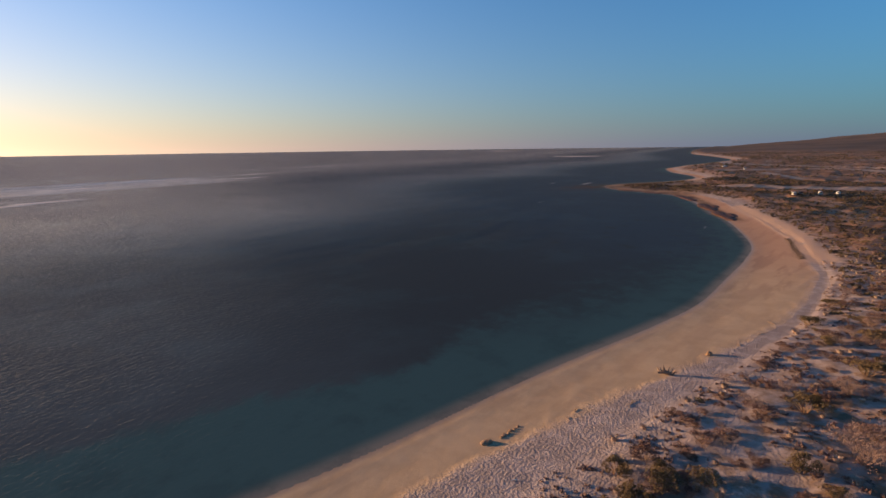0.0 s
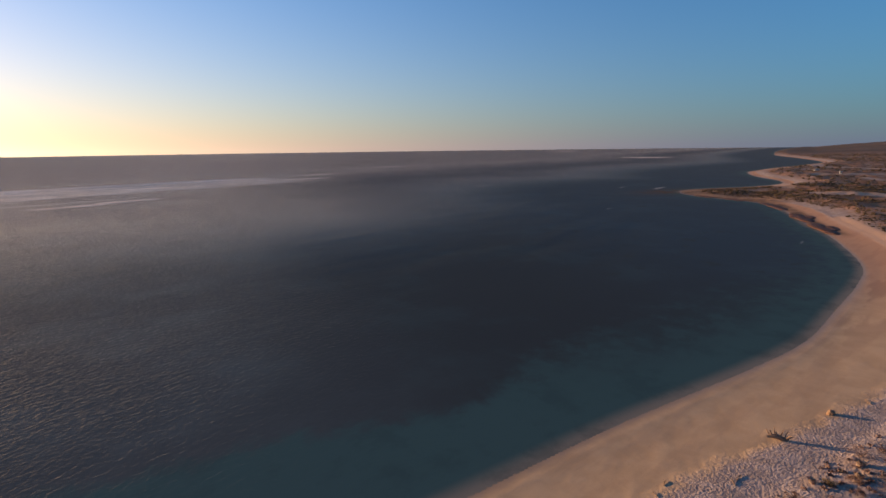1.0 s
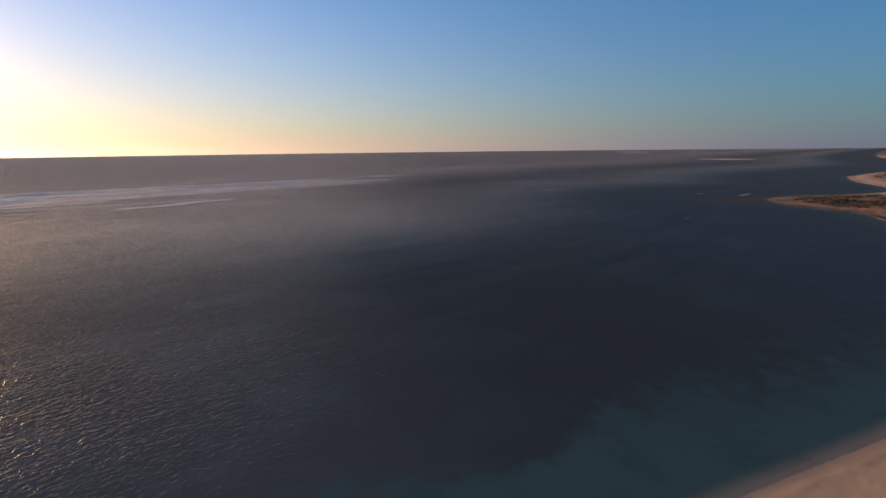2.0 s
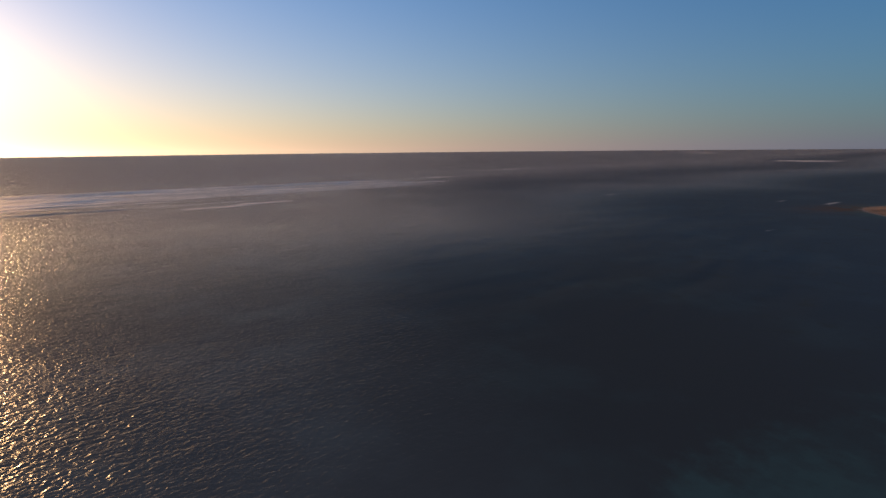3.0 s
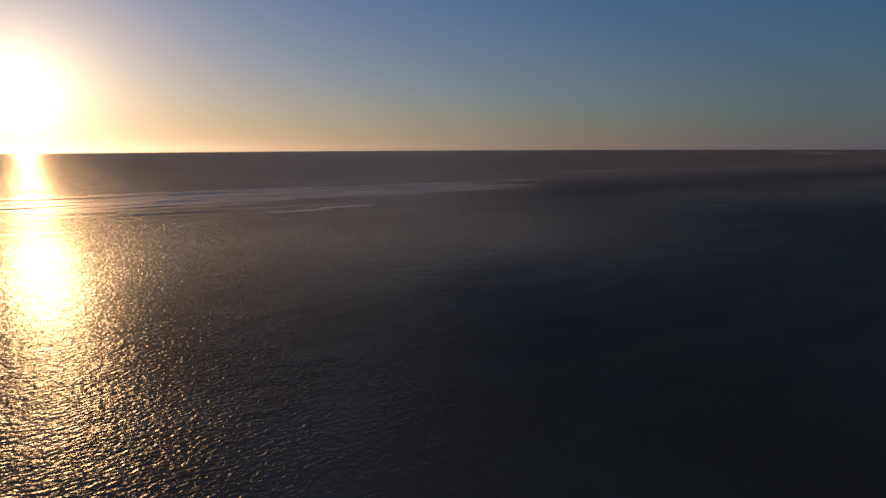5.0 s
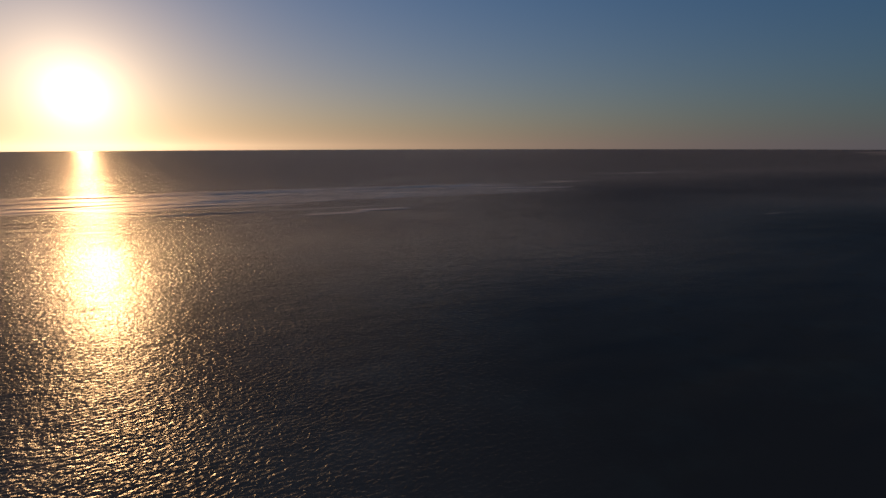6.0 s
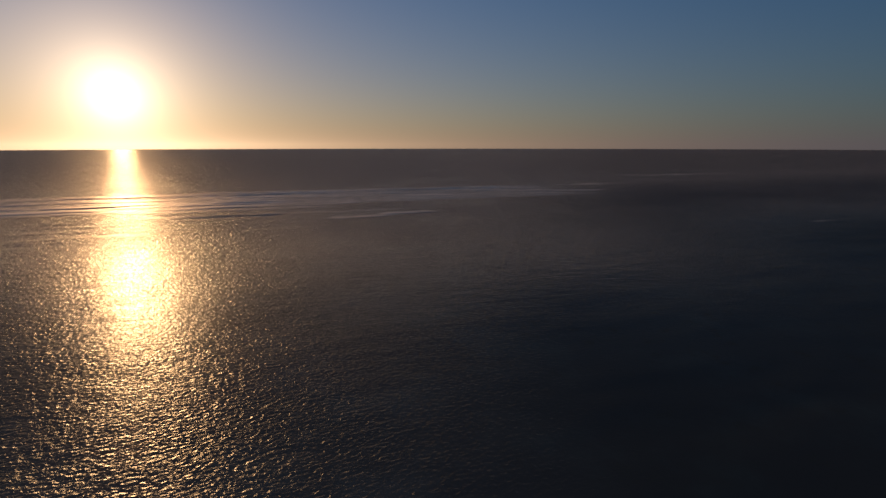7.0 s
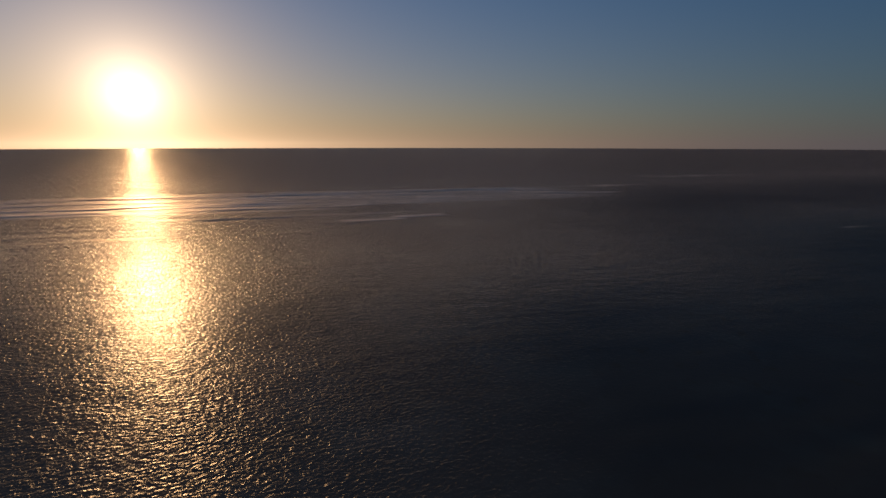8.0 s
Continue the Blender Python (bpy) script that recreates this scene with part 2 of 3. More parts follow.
def ground_material():
    m, n = material("coast_ground")
    at = n.add("ShaderNodeTexCoord").outputs["Object"]
    zone, inland = n.attribute("zone"), n.attribute("inland")
    big, mid, fine = n.noise(at, 0.03, 5), n.noise(at, 0.25, 5, 0.6), n.noise(at, 9.0, 3)
    wob = n.math("MULTIPLY", n.math("SUBTRACT", mid, 0.5), 0.9)
    zw = n.math("ADD", zone, wob)
    sand = n.mix(n.ramp(mid, 0.35, 0.65), (0.465, 0.325, 0.2), (0.53, 0.375, 0.236))
    sand = n.mix(n.math("MULTIPLY", n.ramp(n.noise(at, 0.11, 4, 0.6, stretch=((0.45, 2.2, 1.0), (0, 0, radians(-12)))), 0.47, 0.6), n.math("ADD", 0.2, n.math("MULTIPLY", n.ramp(n.add("ShaderNodeSeparateXYZ", {0: at}).outputs[0], 85.0, 150.0), 0.75))), sand, (0.276, 0.178, 0.121))
    # the sand of the inner bay is redder
    sand = n.mix(n.math("MULTIPLY", n.ramp(n.add("ShaderNodeSeparateXYZ", {0: at}).outputs[0], 95.0, 165.0), 0.8), sand, (0.50, 0.275, 0.165))
    wet = n.mix(n.ramp(n.math("ADD", zone, n.math("MULTIPLY", wob, 0.12)), 0.02, 0.16), (0.36, 0.25, 0.162), sand)
    pale = n.mix(n.ramp(n.noise(at, 0.6, 4), 0.4, 0.65), (0.35, 0.274, 0.236), (0.46, 0.365, 0.32))
    trod = n.mix(n.ramp(n.math("ADD", zone, n.math("MULTIPLY", wob, 0.4)), 0.88, 1.12), wet, pale)
    # litter and low dry herbs between the bushes
    herb = n.mix(n.noise(at, 1.7, 4), (0.149, 0.0978, 0.0633), (0.31, 0.196, 0.121))
    cover = n.math("MULTIPLY", n.ramp(zw, 1.9, 2.5), n.ramp(n.math("ADD", n.noise(at, 0.45, 5, 0.65), n.math("MULTIPLY", n.ramp(zone, 2.2, 4.0), 0.14)), 0.44, 0.62))
    dune = n.mix(cover, trod, herb)
    scrub = n.mix(n.ramp(n.noise(at, 0.05, 6, 0.65), 0.4, 0.62), (0.20, 0.099, 0.052), (0.42, 0.216, 0.118))
    scrub = n.mix(n.ramp(n.noise(at, 0.012, 4, 0.6, stretch=((1.0, 3.0, 1.0), (0, 0, radians(-20)))), 0.56, 0.64), scrub, (0.38, 0.241, 0.161))
    dune = n.mix(n.math("MULTIPLY", n.ramp(n.add("ShaderNodeSeparateXYZ", {0: at}).outputs[0], 100.0, 170.0), n.math("MULTIPLY", n.ramp(zw, 2.0, 2.5), 0.75)), dune, scrub)
    plain = n.mix(n.ramp(n.math("ADD", inland, n.math("MULTIPLY", n.math("SUBTRACT", big, 0.5), 30.0)), 26.0, 55.0), dune, scrub)
    # besides the upland, the low far coast is darkened, painting in haze over its sand
    upland_and_haze = n.math("MAXIMUM", n.ramp(inland, 300.0, 900.0), n.ramp(n.add("ShaderNodeSeparateXYZ", {0: at}).outputs[0], 1250.0, 2000.0))
    hills = n.mix(upland_and_haze, plain, n.mix(n.ramp(n.noise(at, 0.004, 5), 0.4, 0.6), (0.105, 0.070, 0.048), (0.170, 0.105, 0.068)))
    hills = n.mix(n.math("MULTIPLY", n.attribute("bare"), n.ramp(mid, 0.2, 0.45)), hills, (0.52, 0.35, 0.25))
    flat = n.mix(n.ramp(n.noise(at, 0.07, 5, 0.6), 0.42, 0.6), (0.115, 0.0633, 0.0368), (0.31, 0.184, 0.103))
    hills = n.mix(n.math("MULTIPLY", n.attribute("rocky"), 0.9), hills, flat)
    # foot-churned sand between the smooth beach and the bushes
    pits = n.add("ShaderNodeTexVoronoi", {"Vector": at, "Scale": 6.6, "Randomness": 1.0}, feature="SMOOTH_F1").outputs["Distance"]
    band = n.ramp(n.math("ADD", zone, n.math("MULTIPLY", wob, 0.4)), 0.85, 1.08)
    band = n.math("MULTIPLY", band, n.math("SUBTRACT", 1.0, n.math("MULTIPLY", n.ramp(zw, 1.9, 2.4), 0.6)))
    pits = n.math("ADD", n.math("MULTIPLY", pits, 0.35), n.math("MULTIPLY", n.noise(at, 3.4, 2, 0.55), 1.1))
    relief = n.math("ADD", n.math("MULTIPLY", n.math("MULTIPLY", pits, band), 0.15), n.math("MULTIPLY", fine, 0.012))
    relief = n.math("ADD", relief, n.math("MULTIPLY", mid, 0.10))
    rough = n.math("ADD", n.math("MULTIPLY", n.ramp(zone, 0.02, 0.2), 0.5), 0.4)
    finish(n, hills, rough, bump=relief, strength=1.0, distance=1.0, specular=0.2)
    return m


SEA, GROUND = sea_material(), ground_material()
ROCK = plain_material("beach_rock", (0.105, 0.05, 0.035), 0.8, grain=1.2, spread=0.45)
TWIG = plain_material("dry_twig", (0.23, 0.149, 0.103), 0.85, grain=9)
PALE_TWIG = plain_material("bleached_twig", (0.207, 0.149, 0.136), 0.85, grain=9)
OLIVE = leaf_material("olive_leaves", (0.078, 0.06, 0.03), (0.26, 0.18, 0.09))
RUST = leaf_material("rusty_leaves", (0.10, 0.060, 0.050), (0.27, 0.168, 0.135))
STRAW = leaf_material("straw_grass", (0.322, 0.23, 0.172), (0.575, 0.437, 0.345))
SCRUB = leaf_material("far_scrub", (0.0633, 0.0529, 0.0322), (0.161, 0.106, 0.0598))
WHITE = plain_material("white_paint", (0.62, 0.62, 0.60), 0.35, grain=2, spread=0.05, spec=0.5)
DARK_PAINT = plain_material("dark_paint", (0.03, 0.03, 0.035), 0.35, grain=2, spread=0.2, spec=0.5)
GLASS = plain_material("tinted_glass", (0.02, 0.025, 0.03), 0.08, grain=2, spread=0.1, spec=0.6)
RUBBER = plain_material("rubber", (0.02, 0.02, 0.02), 0.8, grain=8)
METAL = plain_material("steel", (0.5, 0.5, 0.5), 0.35, metallic=1.0)
LAMP = plain_material("lamp_glass", (0.75, 0.72, 0.68), 0.15, grain=4, spread=0.1)

# ---- the lie of the land ----
SHORE = [(-5200, -900), (-1500, -120), (-500, 10), (-150, 37), (-40, 40), (8, 41), (23, 42), (46, 44.5), (74, 46.2), (92, 48.4), (112, 54), (136, 61),
         (157, 69), (181, 84), (204, 100.5), (218, 113.5), (246, 135), (274, 160), (282, 181), (284, 206), (296, 230), (314, 242), (345, 242), (384, 234), (424, 238),
         (457, 258), (510, 312), (573, 357), (600, 366), (679, 391), (828, 427), (952, 466), (1179, 623), (1489, 850), (2600, 1450), (5600, 2900)]


def smooth_line(points, step=6):
    out = []
    p = [np.array(q, float) for q in points]
    for i in range(len(p) - 1):
        a, b, c, d = p[max(i - 1, 0)], p[i], p[i + 1], p[min(i + 2, len(p) - 1)]
        for k in range(step):
            u = k / step
            m0, m1 = (c - a) * 0.5, (d - b) * 0.5
            lim = np.linalg.norm(c - b)
            m0 *= min(1, 1.2 * lim / (np.linalg.norm(m0) + 1e-9))
            m1 *= min(1, 1.2 * lim / (np.linalg.norm(m1) + 1e-9))
            out.append((2 * u**3 - 3 * u**2 + 1) * b + (u**3 - 2 * u**2 + u) * m0 + (3 * u**2 - 2 * u**3) * c + (u**3 - u**2) * m1)
    out.append(p[-1])
    return np.array(out)


COAST = smooth_line(SHORE)


def inland_of(x, y):
    """Distance from the waterline, positive on land, negative at sea."""
    x, y = np.asarray(x, float), np.asarray(y, float)
    best = np.full(x.shape, 1e12)
    under = np.zeros(x.shape, bool)
    for (ax, ay), (bx, by) in zip(COAST[:-1], COAST[1:]):
        ux, uy = bx - ax, by - ay
        t = np.clip(((x - ax) * ux + (y - ay) * uy) / (ux * ux + uy * uy), 0, 1)
        best = np.minimum(best, (x - ax - t * ux) ** 2 + (y - ay - t * uy) ** 2)
        crosses = ((ax <= x) & (x < bx)) | ((bx <= x) & (x < ax))
        if ux != 0:
            under ^= crosses & (y < ay + (x - ax) / ux * uy)
    return np.where(under, 1, -1) * np.sqrt(best)


def lattice(x, y, seed):
    h = (np.floor(x).astype(np.int64) * 374761393 + np.floor(y).astype(np.int64) * 668265263 + seed * 974634777) & 0xFFFFFFFF
    h = ((h ^ (h >> 13)) * 1274126177) & 0xFFFFFFFF
    return ((h ^ (h >> 16)) & 0xFFFF) / 65535.0


def bumps(x, y, size, seed=1, octaves=3):
    """Smooth random relief between -1 and 1 with features of that size."""
    total, amp, norm = np.zeros(np.shape(x)), 1.0, 0.0
    for o in range(octaves):
        a, b = np.asarray(x) / size, np.asarray(y) / size
        fx, fy = a - np.floor(a), b - np.floor(b)
        sx, sy = fx * fx * (3 - 2 * fx), fy * fy * (3 - 2 * fy)
        v = (lattice(a, b, seed + o) * (1 - sx) + lattice(a + 1, b, seed + o) * sx) * (1 - sy) \
            + (lattice(a, b + 1, seed + o) * (1 - sx) + lattice(a + 1, b + 1, seed + o) * sx) * sy
        total += amp * (v * 2 - 1)
        norm += amp
        amp, size = amp * 0.5, size * 0.5
    return total / norm


def step(v, lo, hi):
    u = np.clip((v - lo) / (hi - lo), 0, 1)
    return u * u * (3 - 2 * u)


def zone_of(x, inland):
    """0 to 1: smooth beach, 1 to 2: churned sand, above 2: dunes."""
    first = np.interp(x, [0, 16, 27, 38, 59, 79, 110, 127, 140, 153, 190, 222, 265, 300, 600], [8, 8.3, 9, 10.6, 12.6, 14.3, 16, 16.5, 13.5, 11.5, 10.5, 11.5, 12, 8, 7])
    second = np.interp(x, [0, 29, 38, 48, 92, 125, 144, 153, 190, 222, 265, 300, 600], [17, 17.2, 17.4, 18, 18, 19.3, 16, 14, 13, 14.5, 17, 12, 11])
    return np.where(inland < first, inland / first, np.where(inland < second, 1 + (inland - first) / (second - first), 2 + (inland - second) / 20))


def height_of(x, y, inland=None):
    x, y = np.asarray(x, float), np.asarray(y, float)
    d = inland_of(x, y) if inland is None else inland
    z = zone_of(x, d)
    far = np.hypot(x, y)
    land = 0.1 * step(d, 0, 2) + 1.0 * step(d, 0, 15) + 0.9 * step(d, 9, 30)
    back = step(z, 1.6, 3.0)
    land += back * (1.1 + 0.75 * bumps(x, y, 9.0, 3) + 0.35 * bumps(x, y, 3.2, 9, 2)) + step(d, 60, 300) * (2.0 + 2.5 * bumps(x, y, 90, 5))
    land += np.clip(z, 0, 2) * 0.08 * bumps(x, y, 14, 21)
    # a low flat headland
    head = step(np.hypot(x - 318, y - 225), 75, 30)
    land *= 1 - 0.55 * head
    # the range inland, up the coast
    hills = step(far, 1300, 3800) * np.clip(d - 120, 0, None) * (0.078 + 0.02 * bumps(x, y, 800, 31, 4) + 0.012 * bumps(x, y, 220, 37, 3))
    land += hills
    sea = np.maximum(d * 0.07, -7.0) - 0.02
    return np.where(d > 0, land, sea)


def polar_sheet(name, center, radii, angles, heights, mat, attributes):
    """A round sheet of rings, closed in the middle."""
    x = center[0] + np.outer(radii, np.sin(angles))
    y = center[1] + np.outer(radii, np.cos(angles))
    x, y = np.append(x.ravel(), center[0]), np.append(y.ravel(), center[1])
    z = heights(x, y)
    nr, na = len(radii), len(angles)
    r, a = np.meshgrid(np.arange(nr - 1), np.arange(na), indexing="ij")
    b = (a + 1) % na
    quads = np.stack([r * na + a, (r + 1) * na + a, (r + 1) * na + b, r * na + b], -1).reshape(-1, 4)[:, ::-1]
    k = np.arange(na)
    tris = np.stack([np.full(na, nr * na), (k + 1) % na, k], -1)
    mesh = bpy.data.meshes.new(name)
    nq, nt = len(quads), len(tris)
    mesh.vertices.add(len(x))
    mesh.vertices.foreach_set("co", np.stack([x, y, z], -1).astype(np.float32).ravel())
    mesh.loops.add(nq * 4 + nt * 3)
    mesh.loops.foreach_set("vertex_index", np.concatenate([quads.ravel(), tris.ravel()]).astype(np.int32))
    mesh.polygons.add(nq + nt)
    mesh.polygons.foreach_set("loop_start", np.concatenate([np.arange(nq) * 4, nq * 4 + np.arange(nt) * 3]).astype(np.int32))
    mesh.update(calc_edges=True)
    mesh.polygons.foreach_set("use_smooth", np.ones(nq + nt, bool))
    for key, values in attributes(x, y).items():
        mesh.attributes.new(key, "FLOAT", "POINT").data.foreach_set("value", values.astype(np.float32))
    mesh.materials.append(mat)
    mesh.validate()
    return new(name, mesh)


def spread(lo, hi, fine, coarse):
    """Headings in degrees round the circle, fine between lo and hi."""
    a = np.arange(lo, hi, fine)
    return np.radians(np.concatenate([a, np.arange(hi, lo + 360 - coarse * 0.5, coarse)]))


# bare sandy tracks, clearings and blow-outs: line and half width
TRACKS = [([(385, 70), (372, 92), (352, 117), (340, 145), (336, 166)], 19), ([(560, 145), (600, 190), (560, 235), (520, 262)], 14), ([(430, 160), (470, 190), (500, 215)], 8),
          ([(620, 150), (650, 240), (690, 330)], 14), ([(495, 296), (470, 280), (440, 252)], 12), ([(392, 215), (410, 225), (440, 252)], 9), ([(700, 350), (760, 380), (820, 415)], 14),
          ([(240, 113), (228, 104), (205, 85), (183, 69), (160, 56), (143, 46)], 6), ([(462, 273), (430, 250), (396, 226), (365, 200)], 9)]


def bare_of(x, y):
    bare = np.zeros(np.shape(x))
    for line, wide in TRACKS:
        line = smooth_line(line, 5)
        for (ax, ay), (bx, by) in zip(line[:-1], line[1:]):
            ux, uy = bx - ax, by - ay
            t = np.clip(((x - ax) * ux + (y - ay) * uy) / (ux * ux + uy * uy), 0, 1)
            bare = np.maximum(bare, step(np.hypot(x - ax - t * ux, y - ay - t * uy), wide * 0.75, wide * 0.3))
    return bare


def ground_marks(x, y):
    d = inland_of(x, y)
    head = step(np.hypot((x - 305) * 0.8, y - 215), 72, 45) * step(d, 45, 25)
    return {"inland": d, "zone": zone_of(x, d), "bare": bare_of(x, y), "rocky": np.maximum(head, step(x, 200, 208) * step(x, 300, 285) * step(d, 8.0, 4.5))}


ground = polar_sheet("ground", (0, 0), np.concatenate([np.geomspace(9, 40, 80), np.linspace(40.4, 140, 230), np.geomspace(141, 4935, 240)]), spread(-5, 85, 0.17, 2.0), height_of, GROUND, ground_marks)
tagged(ground, "pale sandy beach, dunes and dry brown coastal plain", "ground", kind="structure")

# Swell that breaks on the outer reef: place along the reef's normal, centre and half length along it, rise
ALONG, ACROSS = np.array([0.933, 0.36]), np.array([-0.36, 0.933])
CRESTS = [(552, 130, 250, 0.7), (533, 20, 340, 0.85), (519, -60, 300, 0.5), (506, 110, 300, 0.7), (492, -90, 260, 0.8), (478, 130, 220, 0.55), (464, -110, 250, 0.85), (451, 10, 260, 0.5), (438, -60, 260, 0.8),
          (423, -160, 220, 0.6), (408, -60, 200, 0.35), (390, 30, 140, 0.3), (371, 112, 26, 0.5), (357, 78, 30, 0.45), (345, -90, 150, 0.25), (322, -20, 150, 0.25), (298, 40, 130, 0.2)]


def swell(x, y):
    """Height of the water and how much foam lies on it."""
    u, v = x * ALONG[0] + y * ALONG[1], x * ACROSS[0] + y * ACROSS[1]
    far = np.hypot(x, y)
    rise, foam = np.zeros(np.shape(x)), np.zeros(np.shape(x))
    for i, (at, mid, half, high) in enumerate(CRESTS):
        line = at + 13 * bumps(u, u * 0 + i * 50.0, 120, 40 + i, 2) + 5 * bumps(u, u * 0 + i, 32, 60 + i, 3)
        line = line - 34 * step(u, 190, 350)
        fade = step(np.abs(u - mid), half, half * 0.45) * np.clip(0.68 + 0.85 * bumps(u, v * 0 + i * 9, 50, 80 + i, 3), 0, 1.3)
        s = v - line
        rise += 0.72 * high * fade * np.exp(-np.where(s < 0, s / 3.0, s / 7.0) ** 2)
        foam = np.maximum(foam, 1.5 * fade * high * np.exp(-np.where(s < -1.5, (s + 1.5) / 1.6, (s + 1.5) / 9.0) ** 2))
    # unbroken swells that run on across the lagoon
    for k in range(11):
        line = 290 + 12.5 * k + 9 * bumps(u, u * 0 + k * 31.0, 90, 140 + k, 2) + 3 * bumps(u, u * 0 + k, 25, 170 + k, 2)
        fade = np.clip(0.3 + 1.3 * bumps(u, u * 0 + k * 17.0, 60, 200 + k, 2), 0, 1) * step(u, 190, 40)
        s = v - line
        rise += 0.34 * fade * np.exp(-np.where(s < 0, s / 2.6, s / 4.5) ** 2)
    # thin drifting foam between the breakers
    foam = np.maximum(foam, 0.36 * step(v, 415, 450) * step(v, 580, 540) * step(np.abs(u - 20), 420, 200))
    # steep open-water chop beyond the reef
    ring, turn = np.log(np.maximum(far, 1)) / 0.0107, np.degrees(np.arctan2(x, y)) / 0.2
    rise += np.minimum(far * 0.0002, 0.5) * step(far, 350, 700) * (lattice(turn, ring, 17) * 2 - 1)
    rise += 0.12 * step(far, 60, 200) * bumps(u * 0.5, v * 1.5, 14, 7, 3)
    return rise, foam


# Lone breakers and white water farther off: x, y, half length, half width, amount
PATCHES = [(324, 827, 130, 20, 0.9), (250, 815, 70, 14, 0.7), (430, 868, 60, 10, 0.6), (410, 590, 60, 6, 0.5), (1065, 930, 48, 60, 2.1), (990, 985, 50, 16, 0.9), (1120, 905, 40, 20, 1.0),
           (1900, 2190, 190, 60, 1.3), (2160, 2590, 220, 80, 1.3), (224, 360, 14, 3.0, 0.75), (316, 264, 18, 3.0, 0.85), (300, 285, 12, 2.5, 0.7), (195, 193, 7, 1.8, 0.7), (180, 95, 5, 0.9, 0.7),
           (-75, 600, 80, 10, 0.6), (150, 640, 90, 16, 0.9)]


def sea_marks(x, y):
    foam = swell(x, y)[1]
    for px, py, half, wide, amount in PATCHES:
        u = (x - px) * ALONG[0] + (y - py) * ALONG[1]
        v = (x - px) * ACROSS[0] + (y - py) * ACROSS[1]
        foam = np.maximum(foam, 0.5 * amount * np.exp(-(u / half) ** 2 - (v / wide) ** 2) * (0.75 + 0.5 * bumps(u, v * 3, 30, 71, 3)))
    off = -inland_of(x, y)
    # the sandy shelf along the beach: sharp-edged by the reef, fading softly farther along
    wide = np.interp(x, [-60, -12, 12, 26, 35, 49, 63, 90, 120, 180], [24, 20, 18.5, 14.5, 13.5, 18, 20, 18, 12, 8])
    soft = np.interp(x, [36, 60, 120], [2.2, 7.0, 12.0])
    return {"offshore": off, "foam": foam, "shelf": (off - wide) / soft, "shoal": np.exp(-((x - 299) / 28) ** 2 - ((y - 240) / 15) ** 2)}


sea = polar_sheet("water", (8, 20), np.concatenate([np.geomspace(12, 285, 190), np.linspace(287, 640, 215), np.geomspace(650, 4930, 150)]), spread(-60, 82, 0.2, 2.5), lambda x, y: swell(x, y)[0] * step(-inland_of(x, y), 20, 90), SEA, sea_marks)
tagged(sea, "dark blue rippled sea with teal shallows and foam on the reef", "sea", kind="structure")


# ---- things ----
rng = np.random.default_rng(7)


def solid(name, verts, faces, mats, smooth=False, slots=None):
    mesh = bpy.data.meshes.new(name)
    mesh.from_pydata([tuple(v) for v in verts], [], faces)
    for m in mats:
        mesh.materials.append(m)
    if slots is not None:
        mesh.polygons.foreach_set("material_index", slots)
    if smooth:
        mesh.polygons.foreach_set("use_smooth", [True] * len(mesh.polygons))
    mesh.update()
    return mesh


def piece(name, mesh, parent, label=""):
    """One mesh object under a thing or a part."""
    ob = new(name, mesh)
    ob.parent = parent
    return tagged(ob, label)


def part(name, bm, mat, parent, label="", smooth=False):
    mesh = bpy.data.meshes.new(name)
    bm.normal_update()
    bm.to_mesh(mesh)
    bm.free()
    mesh.materials.append(mat)
    if smooth:
        mesh.polygons.foreach_set("use_smooth", [True] * len(mesh.polygons))
    return piece(name, mesh, parent, label)


def stem(verts, faces, a, b, r0, r1, sides=4):
    """A tapered rod from a to b."""
    a, b = np.array(a, float), np.array(b, float)
    d = (b - a) / (np.linalg.norm(b - a) + 1e-9)
    p = np.cross(d, (0.3, 0.9, 0.2))
    p /= np.linalg.norm(p) + 1e-9
    q = np.cross(d, p)
    k = len(verts)
    for end, r in ((a, r0), (b, r1)):
        for i in range(sides):
            t = 2 * math.pi * i / sides
            verts.append(end + r * (math.cos(t) * p + math.sin(t) * q))
    for i in range(sides):
        j = (i + 1) % sides
        faces.append((k + i, k + j, k + sides + j, k + sides + i))


def leaf(verts, faces, at, size, way):
    """A small bent diamond of leaves."""
    way = way / (np.linalg.norm(way) + 1e-9)
    side = np.cross(way, rng.normal(size=3))
    side /= np.linalg.norm(side) + 1e-9
    lift = np.cross(side, way)
    k = len(verts)
    verts += [at - way * size * 0.5, at + side * size * 0.38 + lift * size * 0.1, at + way * size * 0.6, at - side * size * 0.38 + lift * size * 0.1]
    faces.append((k, k + 1, k + 2, k + 3))


def branches_mesh(count, reach, tall, thick, forks=3):
    verts, faces = [], []
    for i in range(count):
        a = 2 * math.pi * (i + rng.uniform(0, 0.8)) / count
        out = rng.uniform(0.35, 1.0) * reach
        root = np.array([math.cos(a), math.sin(a), 0]) * 0.05 + (0, 0, -0.12)
        knee = np.array([math.cos(a) * out * 0.45, math.sin(a) * out * 0.45, tall * rng.uniform(0.3, 0.55)])
        tip = np.array([math.cos(a + 0.2) * out, math.sin(a + 0.2) * out, tall * rng.uniform(0.55, 1.0)])
        stem(verts, faces, root, knee, thick, thick * 0.7)
        stem(verts, faces, knee, tip, thick * 0.7, thick * 0.25)
        for _ in range(forks):
            u = rng.uniform(0.1, 0.9)
            base = knee * (1 - u) + tip * u
            stem(verts, faces, base, base + rng.normal(size=3) * reach * 0.16 + (0, 0, tall * 0.22), thick * 0.4, thick * 0.12, 3)
    return verts, faces


